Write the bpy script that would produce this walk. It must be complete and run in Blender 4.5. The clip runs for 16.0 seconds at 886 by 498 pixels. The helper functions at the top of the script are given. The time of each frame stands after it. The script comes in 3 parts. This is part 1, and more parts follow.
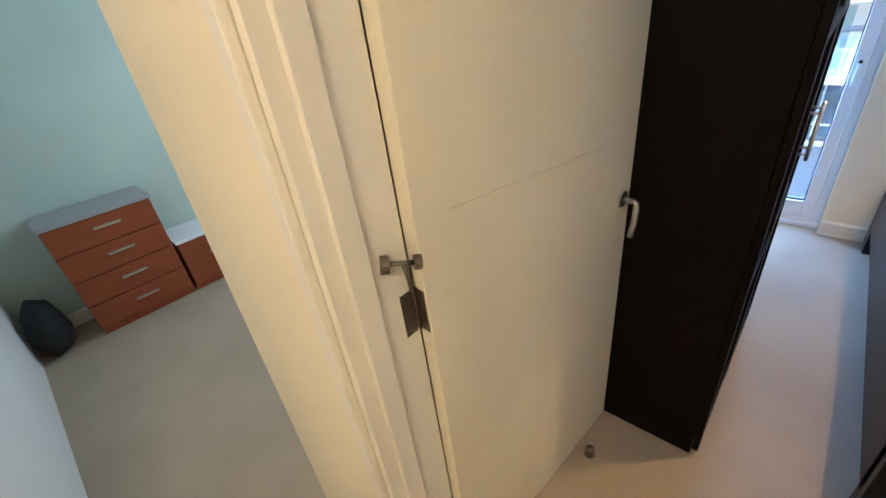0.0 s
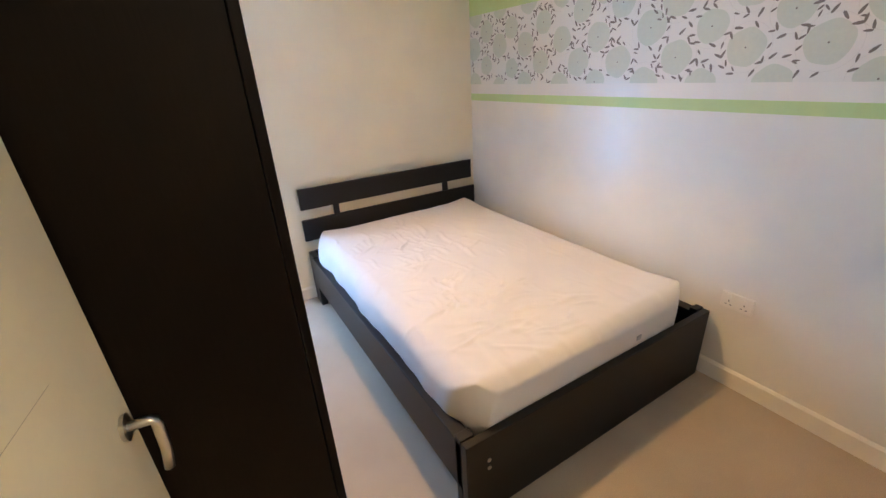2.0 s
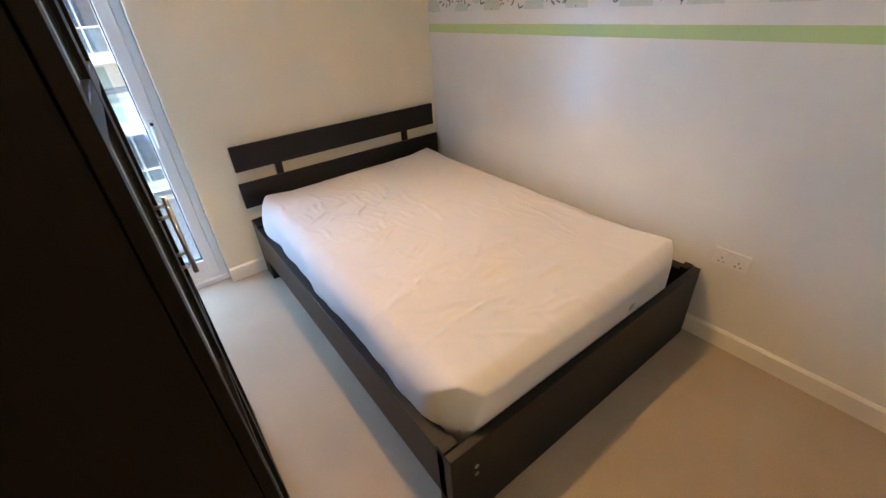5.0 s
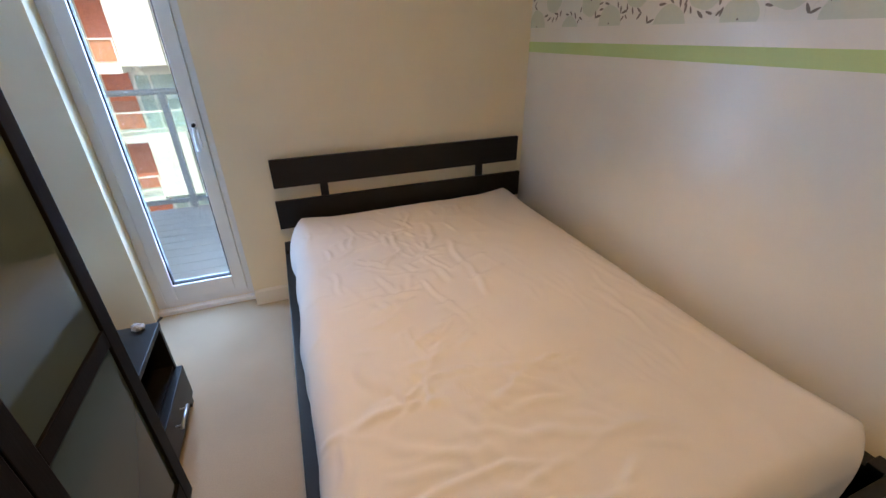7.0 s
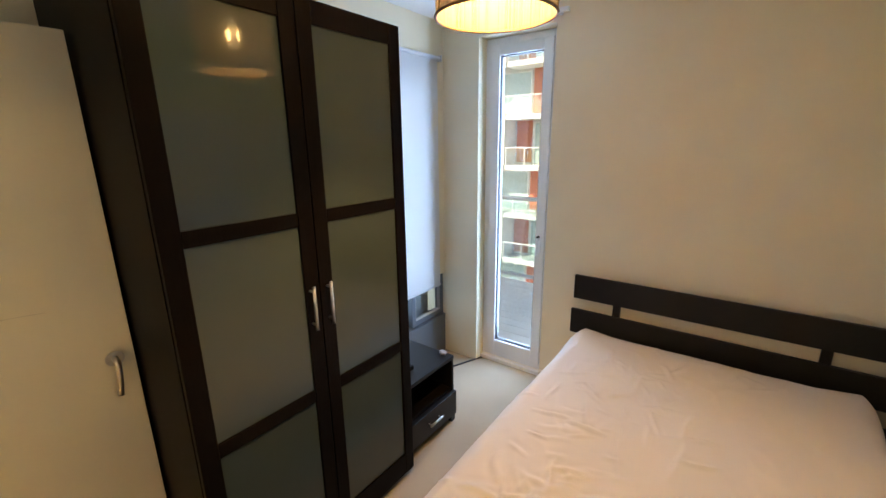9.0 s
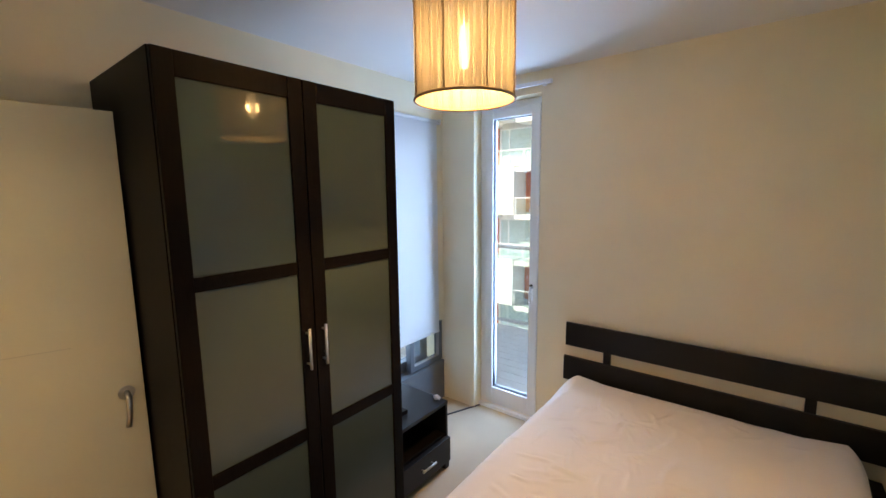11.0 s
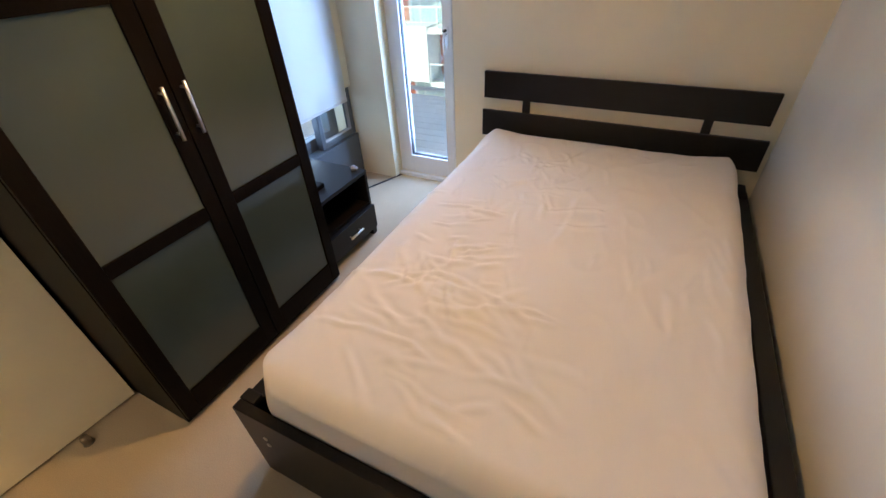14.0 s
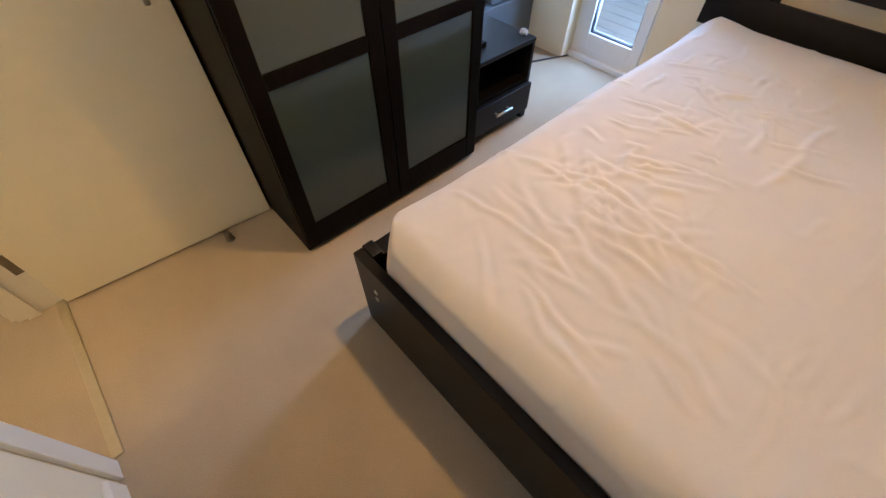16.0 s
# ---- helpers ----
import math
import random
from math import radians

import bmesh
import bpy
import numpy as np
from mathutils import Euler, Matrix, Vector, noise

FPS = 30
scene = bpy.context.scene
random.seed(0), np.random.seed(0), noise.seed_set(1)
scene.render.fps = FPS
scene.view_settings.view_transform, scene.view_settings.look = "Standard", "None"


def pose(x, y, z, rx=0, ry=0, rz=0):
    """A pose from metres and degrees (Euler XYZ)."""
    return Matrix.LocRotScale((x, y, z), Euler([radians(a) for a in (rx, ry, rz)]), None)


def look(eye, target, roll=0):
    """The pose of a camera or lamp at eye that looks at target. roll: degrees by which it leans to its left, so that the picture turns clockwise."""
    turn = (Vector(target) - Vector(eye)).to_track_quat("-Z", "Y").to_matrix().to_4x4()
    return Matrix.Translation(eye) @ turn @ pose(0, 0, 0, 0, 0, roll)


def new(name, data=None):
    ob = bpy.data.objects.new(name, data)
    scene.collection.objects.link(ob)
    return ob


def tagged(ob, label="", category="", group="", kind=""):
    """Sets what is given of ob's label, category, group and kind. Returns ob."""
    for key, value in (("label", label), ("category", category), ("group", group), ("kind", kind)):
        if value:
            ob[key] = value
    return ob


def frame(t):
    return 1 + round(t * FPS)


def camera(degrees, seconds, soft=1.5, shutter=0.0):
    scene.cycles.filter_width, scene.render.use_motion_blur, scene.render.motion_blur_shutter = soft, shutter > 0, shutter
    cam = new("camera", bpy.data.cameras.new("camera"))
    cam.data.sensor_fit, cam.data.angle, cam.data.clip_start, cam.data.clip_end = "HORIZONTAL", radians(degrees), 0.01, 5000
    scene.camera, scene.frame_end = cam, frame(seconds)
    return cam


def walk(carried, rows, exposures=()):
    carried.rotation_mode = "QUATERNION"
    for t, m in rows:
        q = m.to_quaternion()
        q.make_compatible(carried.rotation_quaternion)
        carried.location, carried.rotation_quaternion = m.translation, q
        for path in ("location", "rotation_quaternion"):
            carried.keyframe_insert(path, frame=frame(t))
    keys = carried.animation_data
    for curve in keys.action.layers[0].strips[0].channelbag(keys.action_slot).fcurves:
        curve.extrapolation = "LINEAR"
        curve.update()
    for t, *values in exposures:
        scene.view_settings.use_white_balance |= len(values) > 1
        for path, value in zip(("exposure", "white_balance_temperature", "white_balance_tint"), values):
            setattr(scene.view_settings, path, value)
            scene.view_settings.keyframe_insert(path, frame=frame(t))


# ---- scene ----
cam = camera(94.5, 16.0)
PATH = [
    (0, (-1.955, -3.461, 1.61), (-3.187, -2.239, 0.614), -7.7),
    (0.5, (-2.073, -3.29, 1.534), (-2.642, -1.627, 0.579), -6.1),
    (1, (-2.002, -3.214, 1.478), (-2.002, -1.411, 0.613), -6.6),
    (1.5, (-2.062, -3.08, 1.59), (-1.506, -1.372, 0.71), -4.8),
    (2, (-2.124, -3.056, 1.619), (-1.209, -1.466, 0.823), -3.3),
    (2.5, (-2.118, -3.08, 1.647), (-1.064, -1.539, 0.931), -2.7),
    (3, (-2.08, -3.093, 1.643), (-1.04, -1.562, 0.886), -2.9),
    (3.5, (-2.019, -3.083, 1.605), (-1.05, -1.598, 0.68), -3.9),
    (6, (-1.884, -2.506, 1.562), (-0.901, -1.122, 0.504), -3.9),
    (6.5, (-1.721, -2.426, 1.486), (-0.929, -0.854, 0.537), -2.6),
    (7, (-1.462, -2.379, 1.479), (-0.839, -0.721, 0.548), -0.6),
    (7.5, (-1.217, -2.29, 1.537), (-1.051, -0.506, 0.65), 0.6),
    (8, (-0.982, -2.318, 1.626), (-1.559, -0.576, 0.83), -1.3),
    (8.5, (-0.806, -2.466, 1.665), (-1.859, -0.887, 1.035), -2.4),
    (9, (-0.747, -2.592, 1.728), (-1.904, -1.039, 1.228), -0.7),
    (9.5, (-0.662, -2.654, 1.75), (-1.864, -1.083, 1.452), -0.6),
    (9.7, (-0.625, -2.655, 1.765), (-1.847, -1.088, 1.541), -0.8),
    (12, (-0.561, -2.625, 1.733), (-1.774, -1.102, 1.275), -1.7),
    (12.5, (-0.583, -2.6, 1.68), (-1.704, -1.087, 1.007), -2.4),
    (13, (-0.597, -2.56, 1.63), (-1.604, -1.075, 0.746), -2.9),
    (13.5, (-0.603, -2.533, 1.595), (-1.473, -1.08, 0.531), -3.2),
    (14, (-0.613, -2.517, 1.555), (-1.361, -1.115, 0.341), -3.2),
    (14.5, (-0.628, -2.498, 1.525), (-1.293, -1.177, 0.178), -2.6),
    (15, (-0.64, -2.478, 1.497), (-1.276, -1.259, 0.044), -1.5),
    (15.5, (-0.672, -2.461, 1.457), (-1.36, -1.389, -0.085), -0.0),
    (16, (-0.801, -2.498, 1.423), (-1.723, -1.673, -0.149), -0.2),
]
EXPOSURES = [(0, 1.25, 5450, 10), (0.5, 1.45, 5450, 10), (1, 1.58, 5750, 10), (2.5, 1.68, 6600, 10), (3.7, 1.58, 6700, 10), (6.5, 0.98, 7200, 10), (7.5, 0.83, 7400, 10), (8.5, 1.03, 8200, 10), (9.6, 1.03, 8200, 10), (12, 0.98, 7150, 10), (13.5, 1.08, 6950, 10), (16, 1.23, 6600, 10)]
walk(cam, [(t, look(eye, target, roll)) for t, eye, target, roll in PATH], EXPOSURES)

# ---- world, sun and lamps ----
world = bpy.data.worlds.new("sky")
scene.world = world
world.use_nodes = True
sky = world.node_tree.nodes.new("ShaderNodeTexSky")
sky.sky_type, sky.sun_disc = "NISHITA", False
sky.sun_elevation, sky.sun_rotation = radians(42), radians(225)
world.node_tree.links.new(sky.outputs[0], world.node_tree.nodes["Background"].inputs[0])
world.node_tree.nodes["Background"].inputs[1].default_value = 0.15


def lamp(name, kind, m, energy, colour, **more):
    data = bpy.data.lights.new(name, kind)
    data.energy, data.color = energy, colour
    if "angle" in more:
        data.angle = more["angle"]
    if "size" in more:
        data.shape, data.size, data.size_y = "RECTANGLE", more["size"], more["size_y"]
    if "radius" in more:
        data.shadow_soft_size = more["radius"]
    ob = new(name, data)
    ob.matrix_world = m
    return ob


SUN_FROM = Vector((math.sin(radians(225)) * math.cos(radians(42)), math.cos(radians(225)) * math.cos(radians(42)), math.sin(radians(42))))
lamp("sun", "SUN", look(SUN_FROM * 30, (0, 0, 0)), 5.0, (1.0, 0.95, 0.87), angle=radians(0.5))
LAMP = (-1.345, -1.545)
lamp("pendant_bulb_light", "POINT", pose(LAMP[0], LAMP[1], 2.2), 24.5, (1.0, 0.60, 0.235), radius=0.03)
# unseen point lamp without a fitting, added to brighten the hall and doorway
lamp("hall_fill_light", "POINT", pose(-1.7, -4.3, 2.3), 13.5, (1.0, 0.80, 0.56), radius=0.12)
lamp("balcony_sky_light", "AREA", pose(-2.06, 0.2, 1.3, -90, 0, 0), 25, (0.31, 0.53, 1.0), size=0.34, size_y=2.1)
lamp("green_room_window_light", "AREA", look((-4.3, -1.62, 1.5), (-4.5, -3, 1.2)), 9.5, (0.80, 0.92, 1.0), size=1.3, size_y=1.3)
lamp("side_window_sky_light", "AREA", pose(-2.93, -0.64, 1.27, 0, -90, 0), 14, (0.36, 0.58, 1.0), size=1.7, size_y=0.9)

# ---- materials ----


def material(name, colour, rough=0.6, metal=0.0, grain=0.08, scale=40.0, bump=0.0, coat=0.0, spec=0.5, stains=0.0, stretch=(1, 1, 1), islands=0.0):
    """A painted or plain surface: grain at a fine scale, stains at a broad one, and a fine relief."""
    mat = bpy.data.materials.new(name)
    mat.use_nodes = True
    nt = mat.node_tree
    b = nt.nodes["Principled BSDF"]
    b.inputs["Roughness"].default_value, b.inputs["Metallic"].default_value = rough, metal
    b.inputs["Specular IOR Level"].default_value, b.inputs["Coat Weight"].default_value = spec, coat
    b.inputs["Coat Roughness"].default_value = 0.05
    co = nt.nodes.new("ShaderNodeTexCoord")
    mp = nt.nodes.new("ShaderNodeMapping")
    mp.inputs["Scale"].default_value = stretch
    nt.links.new(co.outputs["Object"], mp.inputs[0])
    fine, broad = nt.nodes.new("ShaderNodeTexNoise"), nt.nodes.new("ShaderNodeTexNoise")
    fine.inputs["Scale"].default_value, fine.inputs["Detail"].default_value = scale, 6
    broad.inputs["Scale"].default_value, broad.inputs["Detail"].default_value = 2.2, 4
    nt.links.new(mp.outputs[0], fine.inputs["Vector"])
    nt.links.new(co.outputs["Object"], broad.inputs["Vector"])
    a = nt.nodes.new("ShaderNodeMix")
    a.data_type = "RGBA"
    a.inputs[6].default_value = (*[c * (1 - grain) for c in colour], 1)
    a.inputs[7].default_value = (*[min(1, c * (1 + grain)) for c in colour], 1)
    nt.links.new(fine.outputs[0], a.inputs[0])
    m2 = nt.nodes.new("ShaderNodeMix")
    m2.data_type, m2.blend_type = "RGBA", "MULTIPLY"
    m2.inputs[0].default_value = 1
    ramp = nt.nodes.new("ShaderNodeMapRange")
    ramp.inputs[1].default_value, ramp.inputs[2].default_value = 0.35, 0.65
    ramp.inputs[3].default_value, ramp.inputs[4].default_value = 1 - stains - 0.03, 1
    nt.links.new(broad.outputs[0], ramp.inputs[0])
    nt.links.new(a.outputs[2], m2.inputs[6])
    nt.links.new(ramp.outputs[0], m2.inputs[7])
    nt.links.new(m2.outputs[2], b.inputs["Base Color"])
    if bump:
        bp = nt.nodes.new("ShaderNodeBump")
        bp.inputs["Strength"].default_value, bp.inputs["Distance"].default_value = bump, 0.004
        nt.links.new(fine.outputs[0], bp.inputs["Height"])
        nt.links.new(bp.outputs[0], b.inputs["Normal"])
    return mat


def glass(name, tint=(0.95, 0.98, 0.97), gloss=0.08):
    mat = bpy.data.materials.new(name)
    mat.use_nodes = True
    nt = mat.node_tree
    nt.nodes.remove(nt.nodes["Principled BSDF"])
    out = nt.nodes["Material Output"]
    clear, shine, mix = nt.nodes.new("ShaderNodeBsdfTransparent"), nt.nodes.new("ShaderNodeBsdfGlossy"), nt.nodes.new("ShaderNodeMixShader")
    clear.inputs[0].default_value = (*tint, 1)
    shine.inputs["Roughness"].default_value = 0.01
    mix.inputs[0].default_value = gloss
    for n, s in ((1, clear), (2, shine)):
        nt.links.new(s.outputs[0], mix.inputs[n])
    nt.links.new(mix.outputs[0], out.inputs[0])
    return mat


def glowing(name, colour, strength):
    mat = bpy.data.materials.new(name)
    mat.use_nodes = True
    b = mat.node_tree.nodes["Principled BSDF"]
    b.inputs["Emission Color"].default_value, b.inputs["Emission Strength"].default_value = (*colour, 1), strength
    return mat


def threads(name):
    """Strings of a lampshade: fine upright threads with gaps, through which the bulb shows."""
    mat = bpy.data.materials.new(name)
    mat.use_nodes = True
    nt = mat.node_tree
    nt.nodes.remove(nt.nodes["Principled BSDF"])
    out = nt.nodes["Material Output"]
    co, mp, no = nt.nodes.new("ShaderNodeTexCoord"), nt.nodes.new("ShaderNodeMapping"), nt.nodes.new("ShaderNodeTexNoise")
    mp.inputs["Scale"].default_value = (210, 210, 1.2)
    no.inputs["Scale"].default_value, no.inputs["Detail"].default_value = 1.0, 3
    nt.links.new(co.outputs["Object"], mp.inputs[0])
    nt.links.new(mp.outputs[0], no.inputs["Vector"])
    rg = nt.nodes.new("ShaderNodeMapRange")
    rg.inputs[1].default_value, rg.inputs[2].default_value, rg.inputs[3].default_value, rg.inputs[4].default_value = 0.40, 0.62, 0.08, 0.42
    nt.links.new(no.outputs[0], rg.inputs[0])
    d, tl, tp = nt.nodes.new("ShaderNodeBsdfDiffuse"), nt.nodes.new("ShaderNodeBsdfTranslucent"), nt.nodes.new("ShaderNodeBsdfTransparent")
    d.inputs[0].default_value, tl.inputs[0].default_value = (0.30, 0.27, 0.23, 1), (0.095, 0.088, 0.08, 1)
    m1, m2 = nt.nodes.new("ShaderNodeMixShader"), nt.nodes.new("ShaderNodeMixShader")
    m1.inputs[0].default_value = 0.5
    nt.links.new(d.outputs[0], m1.inputs[1])
    nt.links.new(tl.outputs[0], m1.inputs[2])
    nt.links.new(rg.outputs[0], m2.inputs[0])
    nt.links.new(m1.outputs[0], m2.inputs[1])
    nt.links.new(tp.outputs[0], m2.inputs[2])
    nt.links.new(m2.outputs[0], out.inputs[0])
    return mat


def fabric(name, colour, through_share):
    """A woven cloth that lets some light through."""
    mat = material(name, colour, 0.85, grain=0.03, scale=300, bump=0.08, spec=0.1)
    nt = mat.node_tree
    out, b = nt.nodes["Material Output"], nt.nodes["Principled BSDF"]
    thin, mix = nt.nodes.new("ShaderNodeBsdfTranslucent"), nt.nodes.new("ShaderNodeMixShader")
    thin.inputs[0].default_value = (*colour, 1)
    mix.inputs[0].default_value = through_share
    nt.links.new(b.outputs[0], mix.inputs[1])
    nt.links.new(thin.outputs[0], mix.inputs[2])
    nt.links.new(mix.outputs[0], out.inputs[0])
    return mat


M_WALL = material("cream_wall_paint", (0.87, 0.78, 0.58), 0.55, grain=0.02, scale=160, bump=0.05, stains=0.03)
M_WALL_R = material("white_wall_paint", (0.82, 0.785, 0.69), 0.22, grain=0.02, scale=140, bump=0.06, stains=0.04)
M_CEIL = material("white_ceiling_paint", (0.82, 0.80, 0.77), 0.8, grain=0.02, scale=120, bump=0.04)
M_CARPET = material("beige_carpet", (0.48, 0.39, 0.285), 0.98, grain=0.22, scale=260, bump=0.9, spec=0.05, stains=0.08)
M_TRIM = material("cream_gloss_trim", (0.82, 0.77, 0.66), 0.35, grain=0.02, scale=60, bump=0.02, stains=0.03)
M_DOOR = material("cream_satin_door", (0.80, 0.73, 0.55), 0.38, grain=0.02, scale=70, bump=0.03, stains=0.04)
M_BLACK = material("black_brown_veneer", (0.006, 0.004, 0.003), 0.46, grain=0.45, scale=30, bump=0.08, spec=0.07, stains=0.1, stretch=(6, 6, 0.5))
M_BED = material("black_brown_bed_veneer", (0.007, 0.005, 0.004), 0.40, grain=0.4, scale=30, bump=0.08, spec=0.3, stains=0.1, stretch=(0.5, 6, 6))
M_FROST = material("grey_back_painted_glass", (0.056, 0.076, 0.071), 0.06, grain=0.02, scale=8, spec=0.5, stains=0.02)
M_METAL = material("brushed_steel", (0.62, 0.60, 0.57), 0.28, 1.0, grain=0.08, scale=90, stretch=(1, 1, 8))
M_SHEET = material("cream_fitted_sheet", (0.70, 0.655, 0.615), 0.9, grain=0.03, scale=420, bump=0.15, spec=0.15, stains=0.02)
M_UPVC = material("white_window_plastic", (0.82, 0.83, 0.84), 0.3, grain=0.01, scale=30)
M_GREYFRAME = material("slate_grey_frame", (0.10, 0.12, 0.14), 0.4, grain=0.05, scale=30)
M_GASKET = material("black_rubber_gasket", (0.02, 0.02, 0.025), 0.6)
M_BLIND = fabric("white_blind_fabric", (0.78, 0.79, 0.80), 0.35)
M_GREENSTRIPE = material("apple_green_paint", (0.52, 0.66, 0.27), 0.5, grain=0.03, scale=90, bump=0.04, stains=0.05)
M_PAPER = material("pale_grey_wallpaper", (0.73, 0.71, 0.62), 0.5, grain=0.03, scale=120, bump=0.04)
M_DISC = material("sage_print", (0.58, 0.61, 0.48), 0.5, grain=0.06, scale=60)
M_LEAF = material("dark_leaf_print", (0.19, 0.165, 0.13), 0.5, grain=0.3, scale=50)
M_STEM = material("grey_stem_print", (0.63, 0.61, 0.52), 0.5, grain=0.1, scale=60)
M_PLASTIC = material("white_socket_plastic", (0.81, 0.77, 0.68), 0.3, grain=0.01)
M_BRONZE = material("dark_aged_steel", (0.22, 0.19, 0.15), 0.4, 1.0, grain=0.15, scale=60)
M_SCUFF = material("grey_scuff", (0.50, 0.44, 0.33), 0.7)
M_DARK = material("dark_slot", (0.01, 0.01, 0.01), 0.6)
M_STRIP = material("dull_brass_strip", (0.50, 0.43, 0.30), 0.4, 0.6, grain=0.1, scale=60)
M_RIB = material("brown_shade_wire", (0.20, 0.12, 0.06), 0.5)
M_THREAD = threads("cream_shade_threads")
M_BULB = glowing("lit_bulb", (1.0, 0.72, 0.38), 24)
M_GREEN = material("pale_aqua_wall_paint", (0.50, 0.61, 0.54), 0.6, grain=0.03, scale=130, bump=0.04, stains=0.05)
M_CHERRY = material("cherry_veneer", (0.27, 0.065, 0.022), 0.35, grain=0.3, scale=22, bump=0.04, stretch=(5, 0.6, 5))
M_GREYTOP = material("grey_laminate", (0.36, 0.35, 0.36), 0.45, grain=0.06, scale=40)
M_BAG = material("black_cloth", (0.012, 0.012, 0.013), 0.9, grain=0.3, scale=90, bump=0.3)
M_GLASS = glass("window_glass")
M_BALGLASS = glass("balustrade_glass", (0.90, 0.96, 0.96), 0.10)
M_DECK = material("grey_deck_board", (0.76, 0.75, 0.76), 0.75, grain=0.2, scale=20, bump=0.2, stains=0.15, stretch=(1, 8, 8))
M_STEEL_OUT = material("grey_painted_steel", (0.45, 0.47, 0.50), 0.4, 0.3, grain=0.04)
M_ORANGE = material("terracotta_panel", (0.64, 0.20, 0.12), 0.6, grain=0.08, scale=6, stains=0.1)
M_WHITEOUT = material("white_render", (0.78, 0.78, 0.77), 0.7, grain=0.04, scale=8, stains=0.06)
M_TEAL = material("teal_facade_glass", (0.42, 0.53, 0.55), 0.12, grain=0.15, scale=0.8)
M_BLUEPANEL = material("dark_blue_panel", (0.09, 0.13, 0.22), 0.2, grain=0.08, scale=4)
M_GROUND = material("grey_paving", (0.22, 0.215, 0.2), 0.85, grain=0.15, scale=3, bump=0.1, stains=0.12)

# ---- mesh helpers ----


def box(bm, x0, y0, z0, x1, y1, z1, bevel=0.0):
    """Adds a box, with rounded edges if bevel is given."""
    r = bmesh.ops.create_cube(bm, size=1)
    for v in r["verts"]:
        v.co = Vector(((x0 + x1) / 2 + v.co.x * (x1 - x0), (y0 + y1) / 2 + v.co.y * (y1 - y0), (z0 + z1) / 2 + v.co.z * (z1 - z0)))
    if bevel:
        edges = list({e for v in r["verts"] for e in v.link_edges})
        bmesh.ops.bevel(bm, geom=edges, offset=bevel, segments=2, profile=0.6, affect="EDGES")
    return bm


def boxes(*rows, bevel=0.0):
    bm = bmesh.new()
    for r in rows:
        box(bm, *r, bevel=bevel)
    return bm


def tube(points, radius, sides=10, bm=None):
    """A round bar along a line of points."""
    bm = bm or bmesh.new()
    pts = [Vector(p) for p in points]
    rings = []
    for i, p in enumerate(pts):
        d = (pts[min(i + 1, len(pts) - 1)] - pts[max(i - 1, 0)]).normalized()
        side = d.orthogonal().normalized() if abs(d.z) > 0.95 else d.cross(Vector((0, 0, 1))).normalized()
        up = side.cross(d)
        rings.append([bm.verts.new(p + radius * (math.cos(a) * side + math.sin(a) * up)) for a in [2 * math.pi * k / sides for k in range(sides)]])
    for a, b in zip(rings, rings[1:]):
        for k in range(sides):
            bm.faces.new((a[k], a[(k + 1) % sides], b[(k + 1) % sides], b[k]))
    bm.faces.new(rings[0])
    bm.faces.new(rings[-1])
    bmesh.ops.recalc_face_normals(bm, faces=bm.faces)
    return bm


def lathe(profile, cx, cy, sides=32):
    """Turns (radius, z) pairs round an upright axis."""
    bm = bmesh.new()
    rings = [[bm.verts.new((cx + r * math.cos(2 * math.pi * k / sides), cy + r * math.sin(2 * math.pi * k / sides), z)) for k in range(sides)] for r, z in profile]
    for a, b in zip(rings, rings[1:]):
        for k in range(sides):
            bm.faces.new((a[k], a[(k + 1) % sides], b[(k + 1) % sides], b[k]))
    bmesh.ops.recalc_face_normals(bm, faces=bm.faces)
    return bm


def mesh_of(name, bm, mat, smooth=False):
    me = bpy.data.meshes.new(name)
    if smooth:
        for f in bm.faces:
            f.smooth = True
    bm.to_mesh(me)
    bm.free()
    me.materials.append(mat)
    return me


def part(name, bm, mat, parent=None, label="", smooth=False):
    """One mesh object, under a thing or under a part."""
    ob = new(name, mesh_of(name, bm, mat, smooth))
    if parent:
        ob.parent = parent
    return tagged(ob, label)


def thing(name, label, category, group="", kind="", at=(0, 0, 0)):
    ob = new(name)
    ob.location = at
    return tagged(ob, label, category, group, kind)


def setting(name, bm, mat, label, category):
    return tagged(part(name, bm, mat), label, category, "", "structure")


# ---- the bedroom's shell ----
LEFT, NEAR, HALL, TOP = -2.66, -3.095, -3.215, 2.56
setting("floor", boxes((-2.91, -3.095, -0.15, 0.0, 0.0, 0.0), (-5.66, -3.095, -0.15, -2.91, -1.38, 0.0), (-5.66, -5.3, -0.15, -1.03, -3.095, 0.0), (-2.352, 0.0, -0.15, -1.805, 0.10, 0.0)), M_CARPET, "beige cut-pile carpet over bedroom, hall and next room", "carpet")
setting("ceiling", boxes((-2.91, -3.095, TOP, 0.3, 0.3, TOP + 0.15), (-5.66, -3.095, TOP, -2.91, -1.38, TOP + 0.15), (-5.66, -5.3, TOP, -1.03, -3.095, TOP + 0.15), (-1.03, -3.215, TOP, 0.3, -3.095, TOP + 0.15)), M_CEIL, "flat white painted ceiling", "ceiling")
setting("wall_east", boxes((0.0, -3.215, 0.0, 0.3, 0.3, TOP)), M_WALL_R, "white painted wall with a satin sheen and scuffs", "wall")
